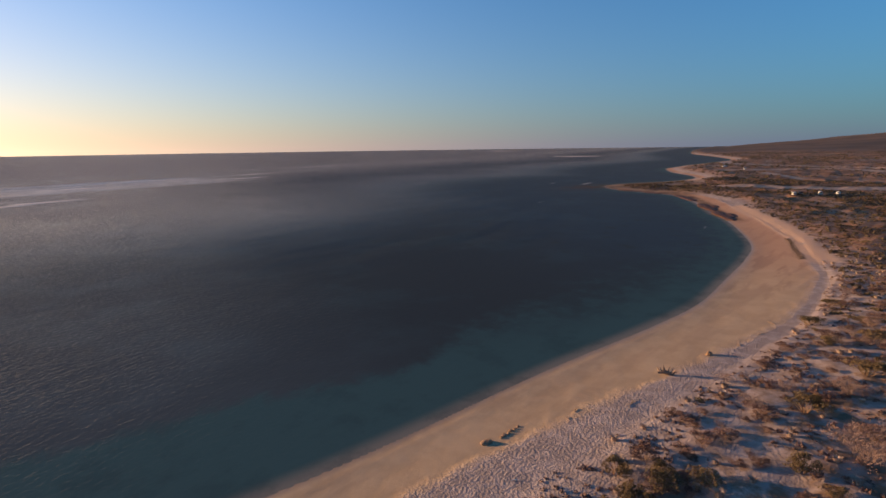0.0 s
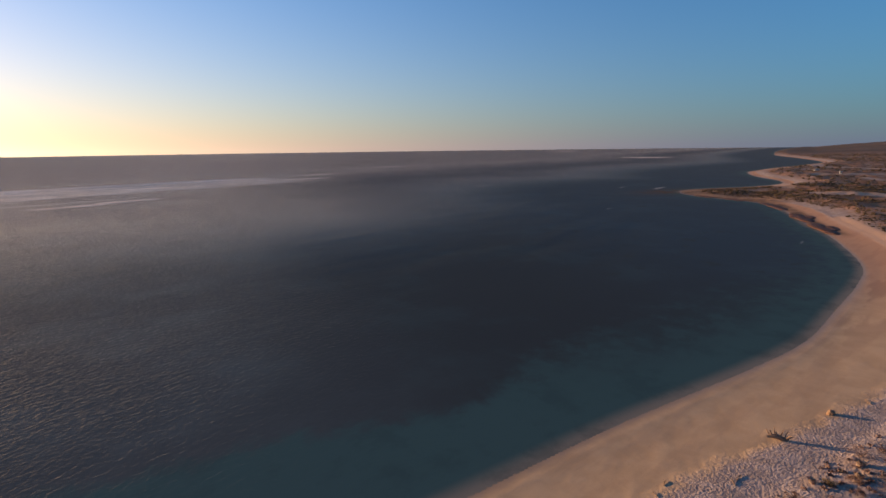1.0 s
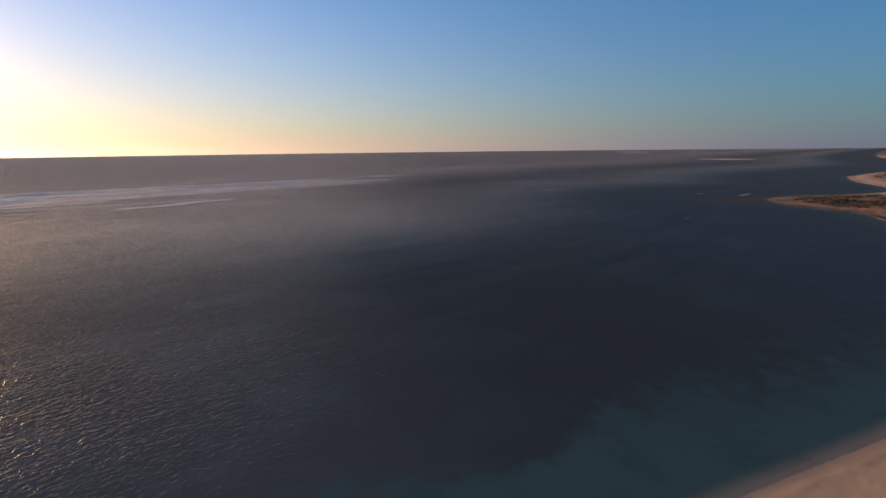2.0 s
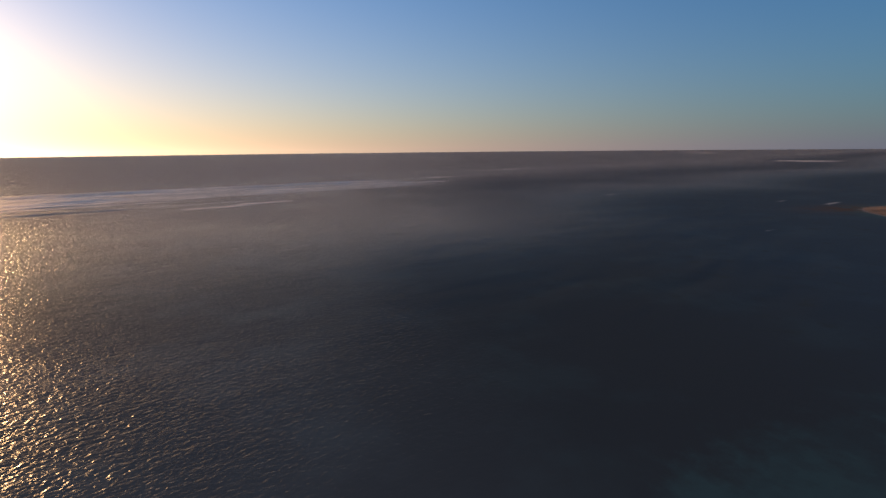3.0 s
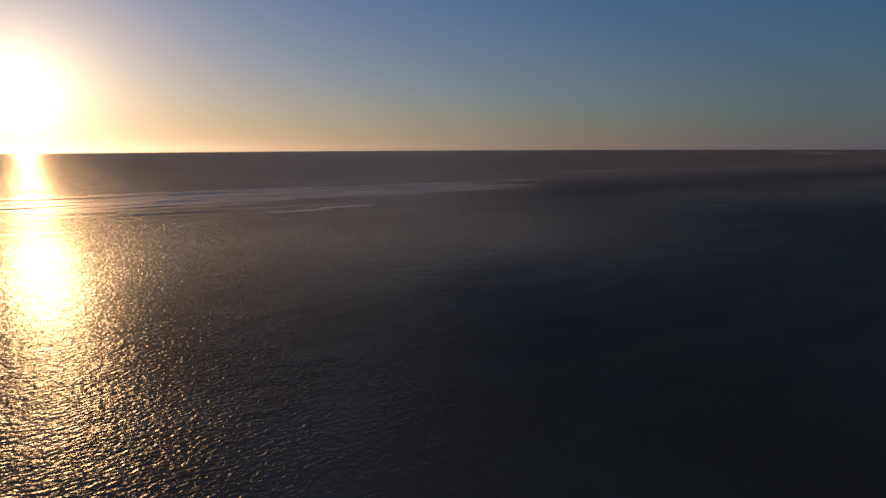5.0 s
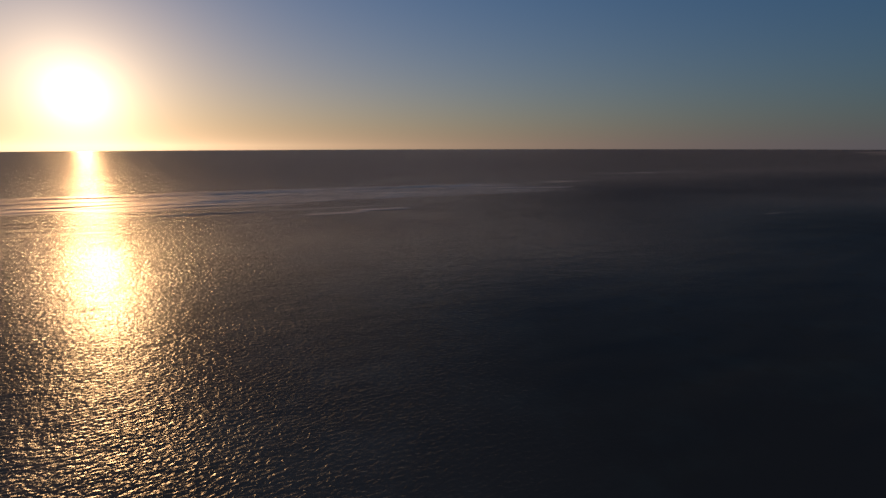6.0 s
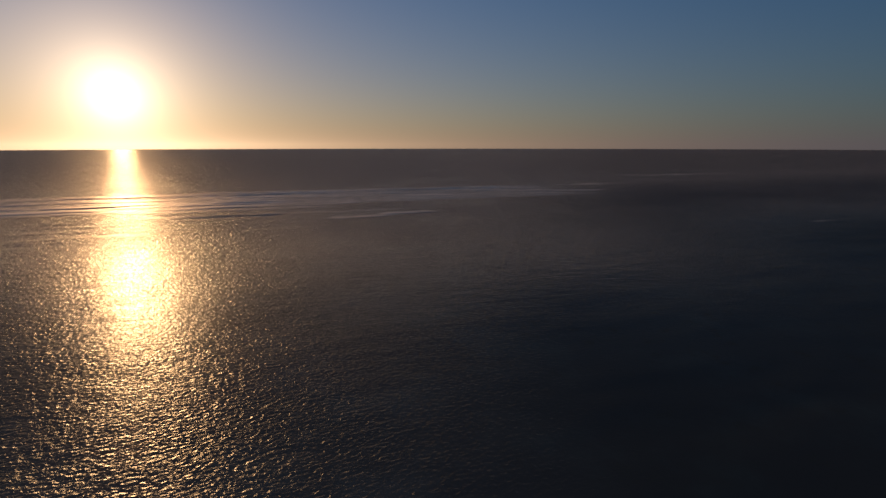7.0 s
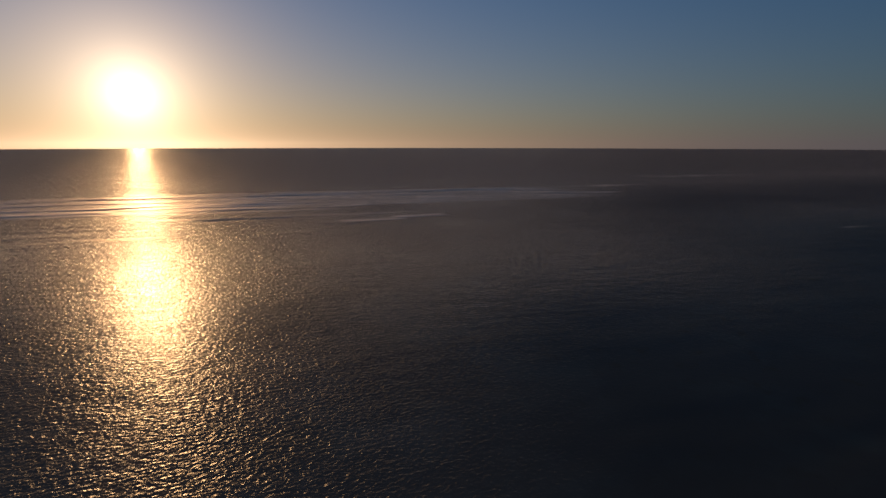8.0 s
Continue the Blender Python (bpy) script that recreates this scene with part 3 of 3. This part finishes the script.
def foliage_mesh(leaves, reach, tall, size, lumps):
    """Leaves gathered in uneven lumps over a low dome, with gaps."""
    verts, faces = [], []
    centres = []
    for _ in range(lumps):
        a, r = rng.uniform(0, 2 * math.pi), math.sqrt(rng.uniform(0, 1)) * 0.8
        centres.append((np.array([math.cos(a) * r * reach, math.sin(a) * r * reach, tall * (0.25 + 0.6 * math.sqrt(max(0.0, 1 - r * r)) * rng.uniform(0.7, 1.15))]), rng.uniform(0.16, 0.32)))
    for _ in range(leaves):
        c, s = centres[rng.integers(lumps)]
        d = rng.normal(size=3)
        d /= np.linalg.norm(d)
        at = c + d * s * reach * rng.uniform(0.55, 1.1) * np.array([1, 1, 0.75])
        at[2] = max(at[2], 0.02)
        leaf(verts, faces, at, size * rng.uniform(0.6, 1.3), d + rng.normal(size=3) * 0.7 + np.array([0, 0, 0.4]))
    return verts, faces


def tussock_mesh(blades, reach, tall):
    verts, faces = [], []
    for _ in range(blades):
        a, r = rng.uniform(0, 2 * math.pi), rng.uniform(0, 0.35) * reach
        out = reach * rng.uniform(0.3, 1.0)
        c, s = math.cos(a), math.sin(a)
        w = 0.025 + 0.03 * rng.uniform()
        k = len(verts)
        mid, high = np.array([c * (r + out) * 0.5, s * (r + out) * 0.5, tall * 0.65]), tall * rng.uniform(0.6, 1.05)
        verts += [np.array([c * r - s * w, s * r + c * w, -0.05]), np.array([c * r + s * w, s * r - c * w, -0.05]),
                  mid + np.array([s * w, -c * w, 0]), mid - np.array([s * w, -c * w, 0]), np.array([c * out, s * out, high])]
        faces += [(k, k + 1, k + 2, k + 3), (k + 3, k + 2, k + 4)]
    return verts, faces


LEAFY = [(solid("stem", *branches_mesh(9, 0.9, 0.75, 0.03), [TWIG]), solid("foliage", *foliage_mesh(2300, 1.0, 0.9, 0.07, 20), [OLIVE])) for _ in range(4)]
RUSTY = [(solid("stem", *branches_mesh(10, 0.95, 0.6, 0.025), [TWIG]), solid("foliage", *foliage_mesh(1500, 1.0, 0.66, 0.068, 15), [RUST])) for _ in range(4)]
TWIGGY = [(solid("stem", *branches_mesh(46, 1.0, 1.0, 0.007, 11), [PALE_TWIG]), solid("foliage", *foliage_mesh(520, 1.0, 0.9, 0.05, 16), [RUST])) for _ in range(3)]
TUFTS = [solid("tussock", *tussock_mesh(110, 0.75, 0.7), [STRAW]) for _ in range(3)]

KINDS = {
    "leafy": (LEAFY, "rounded olive-green coastal bush with woody stems on the dune", "dune bushes"),
    "rusty": (RUSTY, "low rust-brown dry shrub spreading over pale sand", "dune shrubs"),
    "twiggy": (TWIGGY, "nearly bare pinkish shrub with bleached dry twigs on sand", "dry twig shrubs"),
}


def standing(x, y):
    return float(height_of(np.array([x]), np.array([y]))[0])


def shrub(kind, x, y, size, squash=1.0):
    variants, label, group = KINDS[kind]
    wood, leaves = variants[rng.integers(len(variants))]
    ob = new("shrub")
    ob.matrix_world = Matrix.LocRotScale((x, y, standing(x, y) - 0.03), Euler((0, 0, rng.uniform(0, 6.28))), (size, size * rng.uniform(0.8, 1.1), size * squash))
    piece("stem", wood, ob)
    piece("foliage", leaves, ob)
    return tagged(ob, label, "shrub", group)


# bushes that can be told apart: kind, x, y, half width, height factor
for kind, x, y, size, squash in [
        ("leafy", 57.0, 18.0, 2.2, 0.95), ("twiggy", 51.0, 11.4, 3.4, 0.85), ("leafy", 45.2, 13.8, 1.7, 0.95), ("rusty", 43.9, 16.7, 1.3, 0.7), ("leafy", 35.2, 20.0, 1.7, 0.8),
        ("leafy", 38.0, 18.2, 1.6, 0.8), ("leafy", 34.0, 23.8, 1.6, 0.8), ("rusty", 46.2, 20.4, 1.3, 0.8), ("rusty", 42.3, 17.6, 1.0, 0.8), ("leafy", 71.8, 17.2, 2.6, 0.75),
        ("twiggy", 64.8, 17.0, 1.9, 0.8), ("rusty", 46.8, 24.8, 1.4, 0.7), ("rusty", 68.1, 26.2, 1.6, 0.6), ("leafy", 81.4, 24.1, 1.8, 0.7), ("leafy", 86.1, 20.7, 2.4, 0.7),
        ("twiggy", 60.8, 21.5, 1.5, 0.8), ("leafy", 32.4, 20.9, 1.4, 0.8), ("twiggy", 55.2, 22.6, 1.7, 0.7), ("rusty", 41.0, 21.2, 1.1, 0.7), ("rusty", 52.5, 20.0, 1.2, 0.7)]:
    shrub(kind, x, y, size, squash)


def free_spots(count, box, keep, gap, placed):
    """Random places in a stretch of the plan where keep() allows, not closer than gap."""
    out = []
    for _ in range(count * 30):
        x, y = rng.uniform(box[0], box[1]), rng.uniform(box[2], box[3])
        if len(out) >= count:
            break
        d = float(inland_of(np.array([x]), np.array([y]))[0])
        if d < 1 or not keep(x, y, float(zone_of(np.array([x]), np.array([d]))[0]), d):
            continue
        if any((x - a) ** 2 + (y - b) ** 2 < gap * gap for a, b in placed):
            continue
        placed.append((x, y))
        out.append((x, y))
    return out


def patchy(x, y, size, seed, level):
    return float(bumps(np.array([x]), np.array([y]), size, seed)[0]) > level


# open sand among the bushes: x, y, radius
OPEN_SAND = [(57.0, 18.0, 3.2), (61.5, 15.0, 2.8), (51.0, 11.4, 3.8), (43.4, 17.6, 3.4), (40.0, 17.0, 2.4), (48.6, 17.4, 2.0), (47.5, 30, 2.5)]


def overgrown(x, y):
    return all((x - a) ** 2 + (y - b) ** 2 > c * c for a, b, c in OPEN_SAND)


bush_spots = [(57.5, 18.0), (50.5, 10.8), (71.8, 17.2), (86.1, 20.7)]
for x, y in free_spots(275, (26, 125, -2, 48), lambda x, y, z, d: 2.0 < z < 3.8 and overgrown(x, y) and patchy(x, y, 12, 91, -0.55), 1.7, bush_spots):
    kind = rng.choice(["leafy", "rusty", "rusty", "rusty", "twiggy"])
    shrub(kind, x, y, rng.choice([0.75, 0.95, 1.2, 1.8]) * rng.uniform(0.85, 1.15), rng.uniform(0.55, 0.85))
for x, y in free_spots(185, (24, 150, -10, 60), lambda x, y, z, d: 1.8 < z < 3.4 and patchy(x, y, 7, 95, -0.3), 1.1, bush_spots):
    s = rng.uniform(0.5, 1.1)
    ob = new("grass_tussock", TUFTS[rng.integers(3)])
    ob.matrix_world = Matrix.LocRotScale((x, y, standing(x, y)), Euler((0, 0, rng.uniform(0, 6.28))), (s, s, s * 0.8))
    tagged(ob, "dry straw-coloured grass tussock on pale dune sand", "grass", "dune tussocks")


def clumps(name, spots, sizes, leaves, mat, label, category, leaf_size=0.3):
    """Many small plants joined into one mesh."""
    xs, ys = np.array([s[0] for s in spots]), np.array([s[1] for s in spots])
    zs = height_of(xs, ys)
    n = len(spots) * leaves
    at = np.stack([xs, ys, zs], -1).repeat(leaves, 0)
    size = np.asarray(sizes).repeat(leaves)[:, None]
    d = rng.normal(size=(n, 3))
    d /= np.linalg.norm(d, axis=1)[:, None]
    d[:, 2] = np.abs(d[:, 2])
    at = at + d * size * np.array([0.8, 0.8, 0.45]) * rng.uniform(0.4, 1.0, (n, 1))
    way = d + rng.normal(size=(n, 3)) * 0.6
    way /= np.linalg.norm(way, axis=1)[:, None]
    side = np.cross(way, rng.normal(size=(n, 3)))
    side /= np.linalg.norm(side, axis=1)[:, None]
    s = size * leaf_size
    verts = np.stack([at - way * s, at + side * s * 0.7, at + way * s, at - side * s * 0.7], 1).reshape(-1, 3)
    mesh = bpy.data.meshes.new(name)
    mesh.vertices.add(n * 4)
    mesh.vertices.foreach_set("co", verts.astype(np.float32).ravel())
    mesh.loops.add(n * 4)
    mesh.loops.foreach_set("vertex_index", np.arange(n * 4, dtype=np.int32))
    mesh.polygons.add(n)
    mesh.polygons.foreach_set("loop_start", np.arange(n, dtype=np.int32) * 4)
    mesh.update(calc_edges=True)
    mesh.materials.append(mat)
    return tagged(new(name, mesh), label, category, kind="stuff")


def sow(count, box, lowest, highest, size, seed, level):
    """Places and sizes of many plants over a stretch of land, in patches."""
    x, y = rng.uniform(box[0], box[1], count), rng.uniform(box[2], box[3], count)
    d = inland_of(x, y)
    z = zone_of(x, np.maximum(d, 0))
    ok = (z > lowest) & (d > 3) & (d < highest) & (bumps(x, y, size, seed) > level) & (bare_of(x, y) < 0.3)
    return list(zip(x[ok], y[ok]))


herbs = sow(18000, (15, 200, -25, 90), 1.75, 80, 5.0, 101, -0.1)
clumps("dune_herbs", herbs, rng.uniform(0.15, 0.48, len(herbs)), 15, RUST, "low dry reddish herbs scattered over pale dune sand", "herbs")
near = sow(34000, (95, 420, -60, 240), 2.05, 150, 16.0, 103, -0.26)
clumps("coastal_scrub", near, rng.uniform(0.35, 1.0, len(near)), 15, SCRUB, "low dark brown scrub behind the beach", "scrub")
far = sow(26000, (300, 1500, -150, 700), 2.3, 420, 45.0, 105, -0.1)
clumps("far_scrub", far, rng.uniform(0.6, 1.7, len(far)), 8, SCRUB, "dark brown scrub covering the distant coastal plain", "scrub", 0.42)
west = sow(3000, (-160, 12, -120, 40), 2.0, 140, 14.0, 107, -0.05)
clumps("dune_scrub", west, rng.uniform(0.5, 1.3, len(west)), 14, SCRUB, "low brown scrub over the sand dunes", "scrub")


def boulder(name, x, y, size, tall, mat, label, category, group, seed, sink=0.25):
    """A lump of rock, worn round, with ledges and pits."""
    bm = bmesh.new()
    bmesh.ops.create_icosphere(bm, subdivisions=4, radius=1.0)
    shift = Vector((seed * 3.7, seed * 1.3, seed * 2.1))
    for v in bm.verts:
        k = 1 + 0.30 * noise.noise(v.co * 1.3 + shift) + 0.14 * noise.noise(v.co * 3.4 + shift) + 0.06 * noise.noise(v.co * 8 + shift)
        v.co = Vector((v.co.x * k * size[0], v.co.y * k * size[1], (v.co.z * k + 0.05 * math.sin(v.co.z * 9 + seed)) * tall))
    mesh = bpy.data.meshes.new(name)
    bm.to_mesh(mesh)
    bm.free()
    mesh.materials.append(mat)
    mesh.polygons.foreach_set("use_smooth", [True] * len(mesh.polygons))
    ob = new(name, mesh)
    ob.matrix_world = pose(x, y, standing(x, y) + tall * (0.5 - sink), 0, 0, size[2])
    return tagged(ob, label, category, group)


TAN_ROCK = plain_material("tan_rock", (0.30, 0.19, 0.115), 0.85, grain=2.0, spread=0.35)
boulder("boulder", 28.9, 35.3, (0.62, 0.4, -10), 0.24, TAN_ROCK, "smooth tan boulder half buried in beach sand", "rock", "beach stones", 1)
for i, (x, y, s) in enumerate([(30.7, 35.1, 0.22), (31.2, 35.3, 0.3), (31.8, 35.2, 0.24), (32.3, 35.5, 0.31), (32.9, 35.5, 0.22), (33.5, 35.7, 0.2)]):
    boulder("beach_stone", x, y, (s, s * 0.75, i * 40), s * 0.48, TAN_ROCK, "small tan stone in a row on beach sand", "rock", "beach stones", i + 2)
boulder("beach_stone", 66.9, 33.2, (0.5, 0.36, 20), 0.4, TAN_ROCK, "pale tan stone on churned beach sand", "rock", "beach stones", 9)

# dark ledges of beach rock along the water in the corner of the bay
for i, (x, y, a, b, turn, tall) in enumerate([(206, 99, 5, 2.2, 40, 0.7), (213, 104.5, 7, 3.4, 42, 0.9), (219, 110, 6, 3.0, 40, 0.8), (216, 103.5, 5, 1.8, 38, 0.6), (231, 120, 6, 2.6, 40, 0.8), (237, 124.5, 8, 3.6, 44, 0.9),
                                              (243, 130, 6, 2.6, 46, 0.7), (240, 123, 5, 1.6, 40, 0.6), (263, 148, 7, 2.6, 42, 0.7), (270, 155, 8, 3.0, 44, 0.7), (276, 162, 6, 2.4, 52, 0.6), (283, 184, 7, 2.2, 75, 0.5), (286, 205, 8, 2.6, 80, 0.5)]):
    boulder("rock_ledge", x, y, (a, b, turn), tall * 0.34, ROCK, "dark brown ledge of beach rock at the water's edge", "rock", "beach rock ledges", 20 + i, 0.3)


# a long dark line of clumps, added as the shadow of a low beach scarp
s, k = rng.uniform(-17, 16, 700), rng.normal(size=700) * 0.5
clumps("dried_weed", list(zip(158 + s * 0.89 - k * 0.45, 58 + s * 0.45 + k * 0.89)), rng.uniform(0.1, 0.26, 700), 8, SCRUB, "long dark line of low clumps standing in for a scarp's shadow on beach sand", "dried weed")
DRIFT = plain_material("weathered_wood", (0.22, 0.15, 0.105), 0.85, grain=7, spread=0.4)


def driftwood(x, y):
    ob = new("driftwood")
    ob.matrix_world = pose(x, y, standing(x, y), 0, 0, 118) @ Matrix.Diagonal((0.68, 1.05, 1.1, 1))
    v, f = [], []
    stem(v, f, (-1.2, 0, 0.1), (0.2, 0.1, 0.35), 0.2, 0.26, 7)
    stem(v, f, (0.2, 0.1, 0.35), (1.3, 0.4, 0.25), 0.26, 0.14, 7)
    piece("log", solid("log", v, f, [DRIFT], True), ob)
    for a, b in (((-1.1, 0, 0.1), (-1.7, 0.5, 0.9)), ((-0.9, 0, 0.15), (-1.3, -0.5, 0.8)), ((0.1, 0.1, 0.35), (0.3, 0.6, 1.1)), ((0.7, 0.2, 0.3), (1.1, 0.5, 1.0)), ((1.0, 0.3, 0.28), (1.6, -0.2, 0.7)), ((-0.4, 0.05, 0.25), (-0.7, 0.3, 1.2)), ((0.4, 0.15, 0.33), (0.5, -0.4, 1.0)), ((-1.2, 0, 0.1), (-2.0, -0.2, 0.5))):
        v, f = [], []
        mid = (np.array(a) + np.array(b)) / 2 + np.array([0.06, -0.05, 0.08])
        stem(v, f, a, mid, 0.11, 0.08, 6)
        stem(v, f, mid, b, 0.08, 0.03, 6)
        piece("limb", solid("limb", v, f, [DRIFT], True), ob, "broken weathered limb")
    return tagged(ob, "weathered driftwood root with broken brown limbs on sand", "driftwood")


driftwood(56.6, 33.2)


def stick(x, y, long, turn, mat, label):
    """A bent stick with a short fork, lying on the sand."""
    v, f = [], []
    stem(v, f, (-long / 2, 0, 0.03), (0, 0.06 * long, 0.07), 0.035, 0.045, 6)
    stem(v, f, (0, 0.06 * long, 0.07), (long / 2, -0.03 * long, 0.05), 0.045, 0.02, 6)
    stem(v, f, (0.05 * long, 0.05 * long, 0.07), (0.3 * long, 0.2 * long, 0.16), 0.025, 0.012, 5)
    ob = new("stick", solid("stick", v, f, [mat], True))
    ob.matrix_world = pose(x, y, standing(x, y), 0, 0, turn)
    return tagged(ob, label, "stick", "beach sticks")


stick(26.8, 28.8, 0.9, -30, WHITE, "small bleached white stick lying on churned sand")
for x, y, long, turn in ((40.7, 34.1, 1.0, 30), (38.6, 33.4, 0.8, 75), (46.9, 31.1, 1.3, 15), (45.8, 30.9, 1.0, 50), (87.2, 33.8, 1.6, 70), (80.5, 32.7, 1.3, 20), (73.5, 32.4, 1.1, 55)):
    stick(x, y, long, turn, DRIFT, "short dark broken stick lying on beach sand")


# ---- parked vehicles on the sandy clearing ----
def box(bm, size, at, bevel=0.05):
    made = bmesh.ops.create_cube(bm, size=1.0, matrix=Matrix.Translation(at) @ Matrix.Diagonal((*size, 1)))
    edges = list({e for v in made["verts"] for e in v.link_edges})
    if bevel:
        bmesh.ops.bevel(bm, geom=edges, offset=bevel, segments=2, affect="EDGES")


def wheel(parent, x, y, r=0.36):
    for name, rad, deep, mat in (("tyre", r, 0.24, RUBBER), ("rim", r * 0.6, 0.27, METAL)):
        bm = bmesh.new()
        bmesh.ops.create_cone(bm, segments=18, radius1=rad, radius2=rad, depth=deep, cap_ends=True, matrix=pose(x, y, r, 90, 0, 0))
        if name == "tyre":
            bmesh.ops.bevel(bm, geom=[e for e in bm.edges if len(e.link_faces) == 2 and e.calc_face_angle() > 1], offset=0.04, segments=2, affect="EDGES")
            parent = part("wheel", bm, mat, parent)
        else:
            part("rim", bm, mat, parent, "steel rim")


def vehicle(x, y, turn, paint, long, tall, label, category):
    """A boxy camper van or off-road car: body, glass, wheels, lights and bumpers."""
    name = category.replace(" ", "_")
    ob = new(name)
    ob.matrix_world = pose(x, y, standing(x, y), 0, 0, turn)
    half = long / 2
    bm = bmesh.new()
    side = [(-half, 0.45), (half - 0.1, 0.45), (half, 0.75), (half - 0.05, 1.05), (half - 1.0, 1.2), (half - 1.7, tall), (-half + 0.15, tall), (-half, tall - 0.3)]
    rows = [[bm.verts.new((px, s * 0.95, pz)) for px, pz in side] for s in (-1, 1)]
    bm.faces.new(rows[0])
    bm.faces.new(rows[1][::-1])
    for i in range(len(side)):
        j = (i + 1) % len(side)
        bm.faces.new((rows[0][i], rows[1][i], rows[1][j], rows[0][j]))
    bmesh.ops.recalc_face_normals(bm, faces=bm.faces[:])
    bmesh.ops.bevel(bm, geom=bm.edges[:], offset=0.07, segments=2, affect="EDGES")
    body = part("body", bm, paint, ob, "", True)
    for s in (-1, 1):
        for a, b in ((half - 1.75, half - 2.6), (half - 2.75, -half + 1.6), (-half + 1.5, -half + 0.4)):
            bm = bmesh.new()
            box(bm, (a - b, 0.03, (tall - 1.2) * 0.62), ((a + b) / 2, s * 0.955, (tall + 1.15) / 2), 0.01)
            part("side_window", bm, GLASS, body, "tinted window")
    bm = bmesh.new()
    slope = math.atan2(tall - 1.2, 0.7)
    box(bm, (math.hypot(0.7, tall - 1.2) * 0.8, 1.6, 0.03), (0, 0, 0), 0.01)
    bmesh.ops.transform(bm, matrix=Matrix.Translation((half - 1.35 + 0.03, 0, (tall + 1.2) / 2 + 0.02)) @ Matrix.Rotation(slope, 4, "Y"), verts=bm.verts[:])
    part("windscreen", bm, GLASS, body, "tinted windscreen")
    bm = bmesh.new()
    box(bm, (0.03, 1.4, (tall - 1.2) * 0.6), (-half - 0.005, 0, (tall + 1.05) / 2), 0.01)
    part("rear_window", bm, GLASS, body, "tinted window")
    for end in (-1, 1):
        bm = bmesh.new()
        box(bm, (0.16, 1.85, 0.2), (end * (half + 0.02), 0, 0.52), 0.05)
        part("bumper", bm, DARK_PAINT, ob, "black bumper")
    for s in (-1, 1):
        bm = bmesh.new()
        box(bm, (0.06, 0.34, 0.18), (half - 0.02, s * 0.68, 0.88), 0.02)
        part("headlight", bm, LAMP, ob, "clear headlight")
        bm = bmesh.new()
        box(bm, (0.12, 0.2, 0.16), (half - 1.55, s * 1.06, 1.3), 0.03)
        part("mirror", bm, DARK_PAINT, ob, "black wing mirror")
        wheel(ob, half - 0.9, s * 0.85)
        wheel(ob, -half + 0.95, s * 0.85)
    return tagged(ob, label, category, "parked vehicles")


vehicle(292, 110.5, 22, WHITE, 4.4, 1.95, "white high-roofed camper van parked on sandy clearing", "camper van")
vehicle(296, 109, 200, DARK_PAINT, 4.4, 1.75, "dark off-road car parked on sandy clearing", "car")
vehicle(305, 103.5, 20, WHITE, 4.6, 2.0, "tall white camper van parked beside scrub", "camper van")
vehicle(315, 99, 18, WHITE, 4.4, 1.75, "white off-road car parked beside scrub", "car")
vehicle(540, 251, 200, WHITE, 5.4, 2.6, "white camper van on the far coastal track", "camper van")
vehicle(580, 291, 150, WHITE, 5.0, 2.3, "white van by the far beach", "camper van")
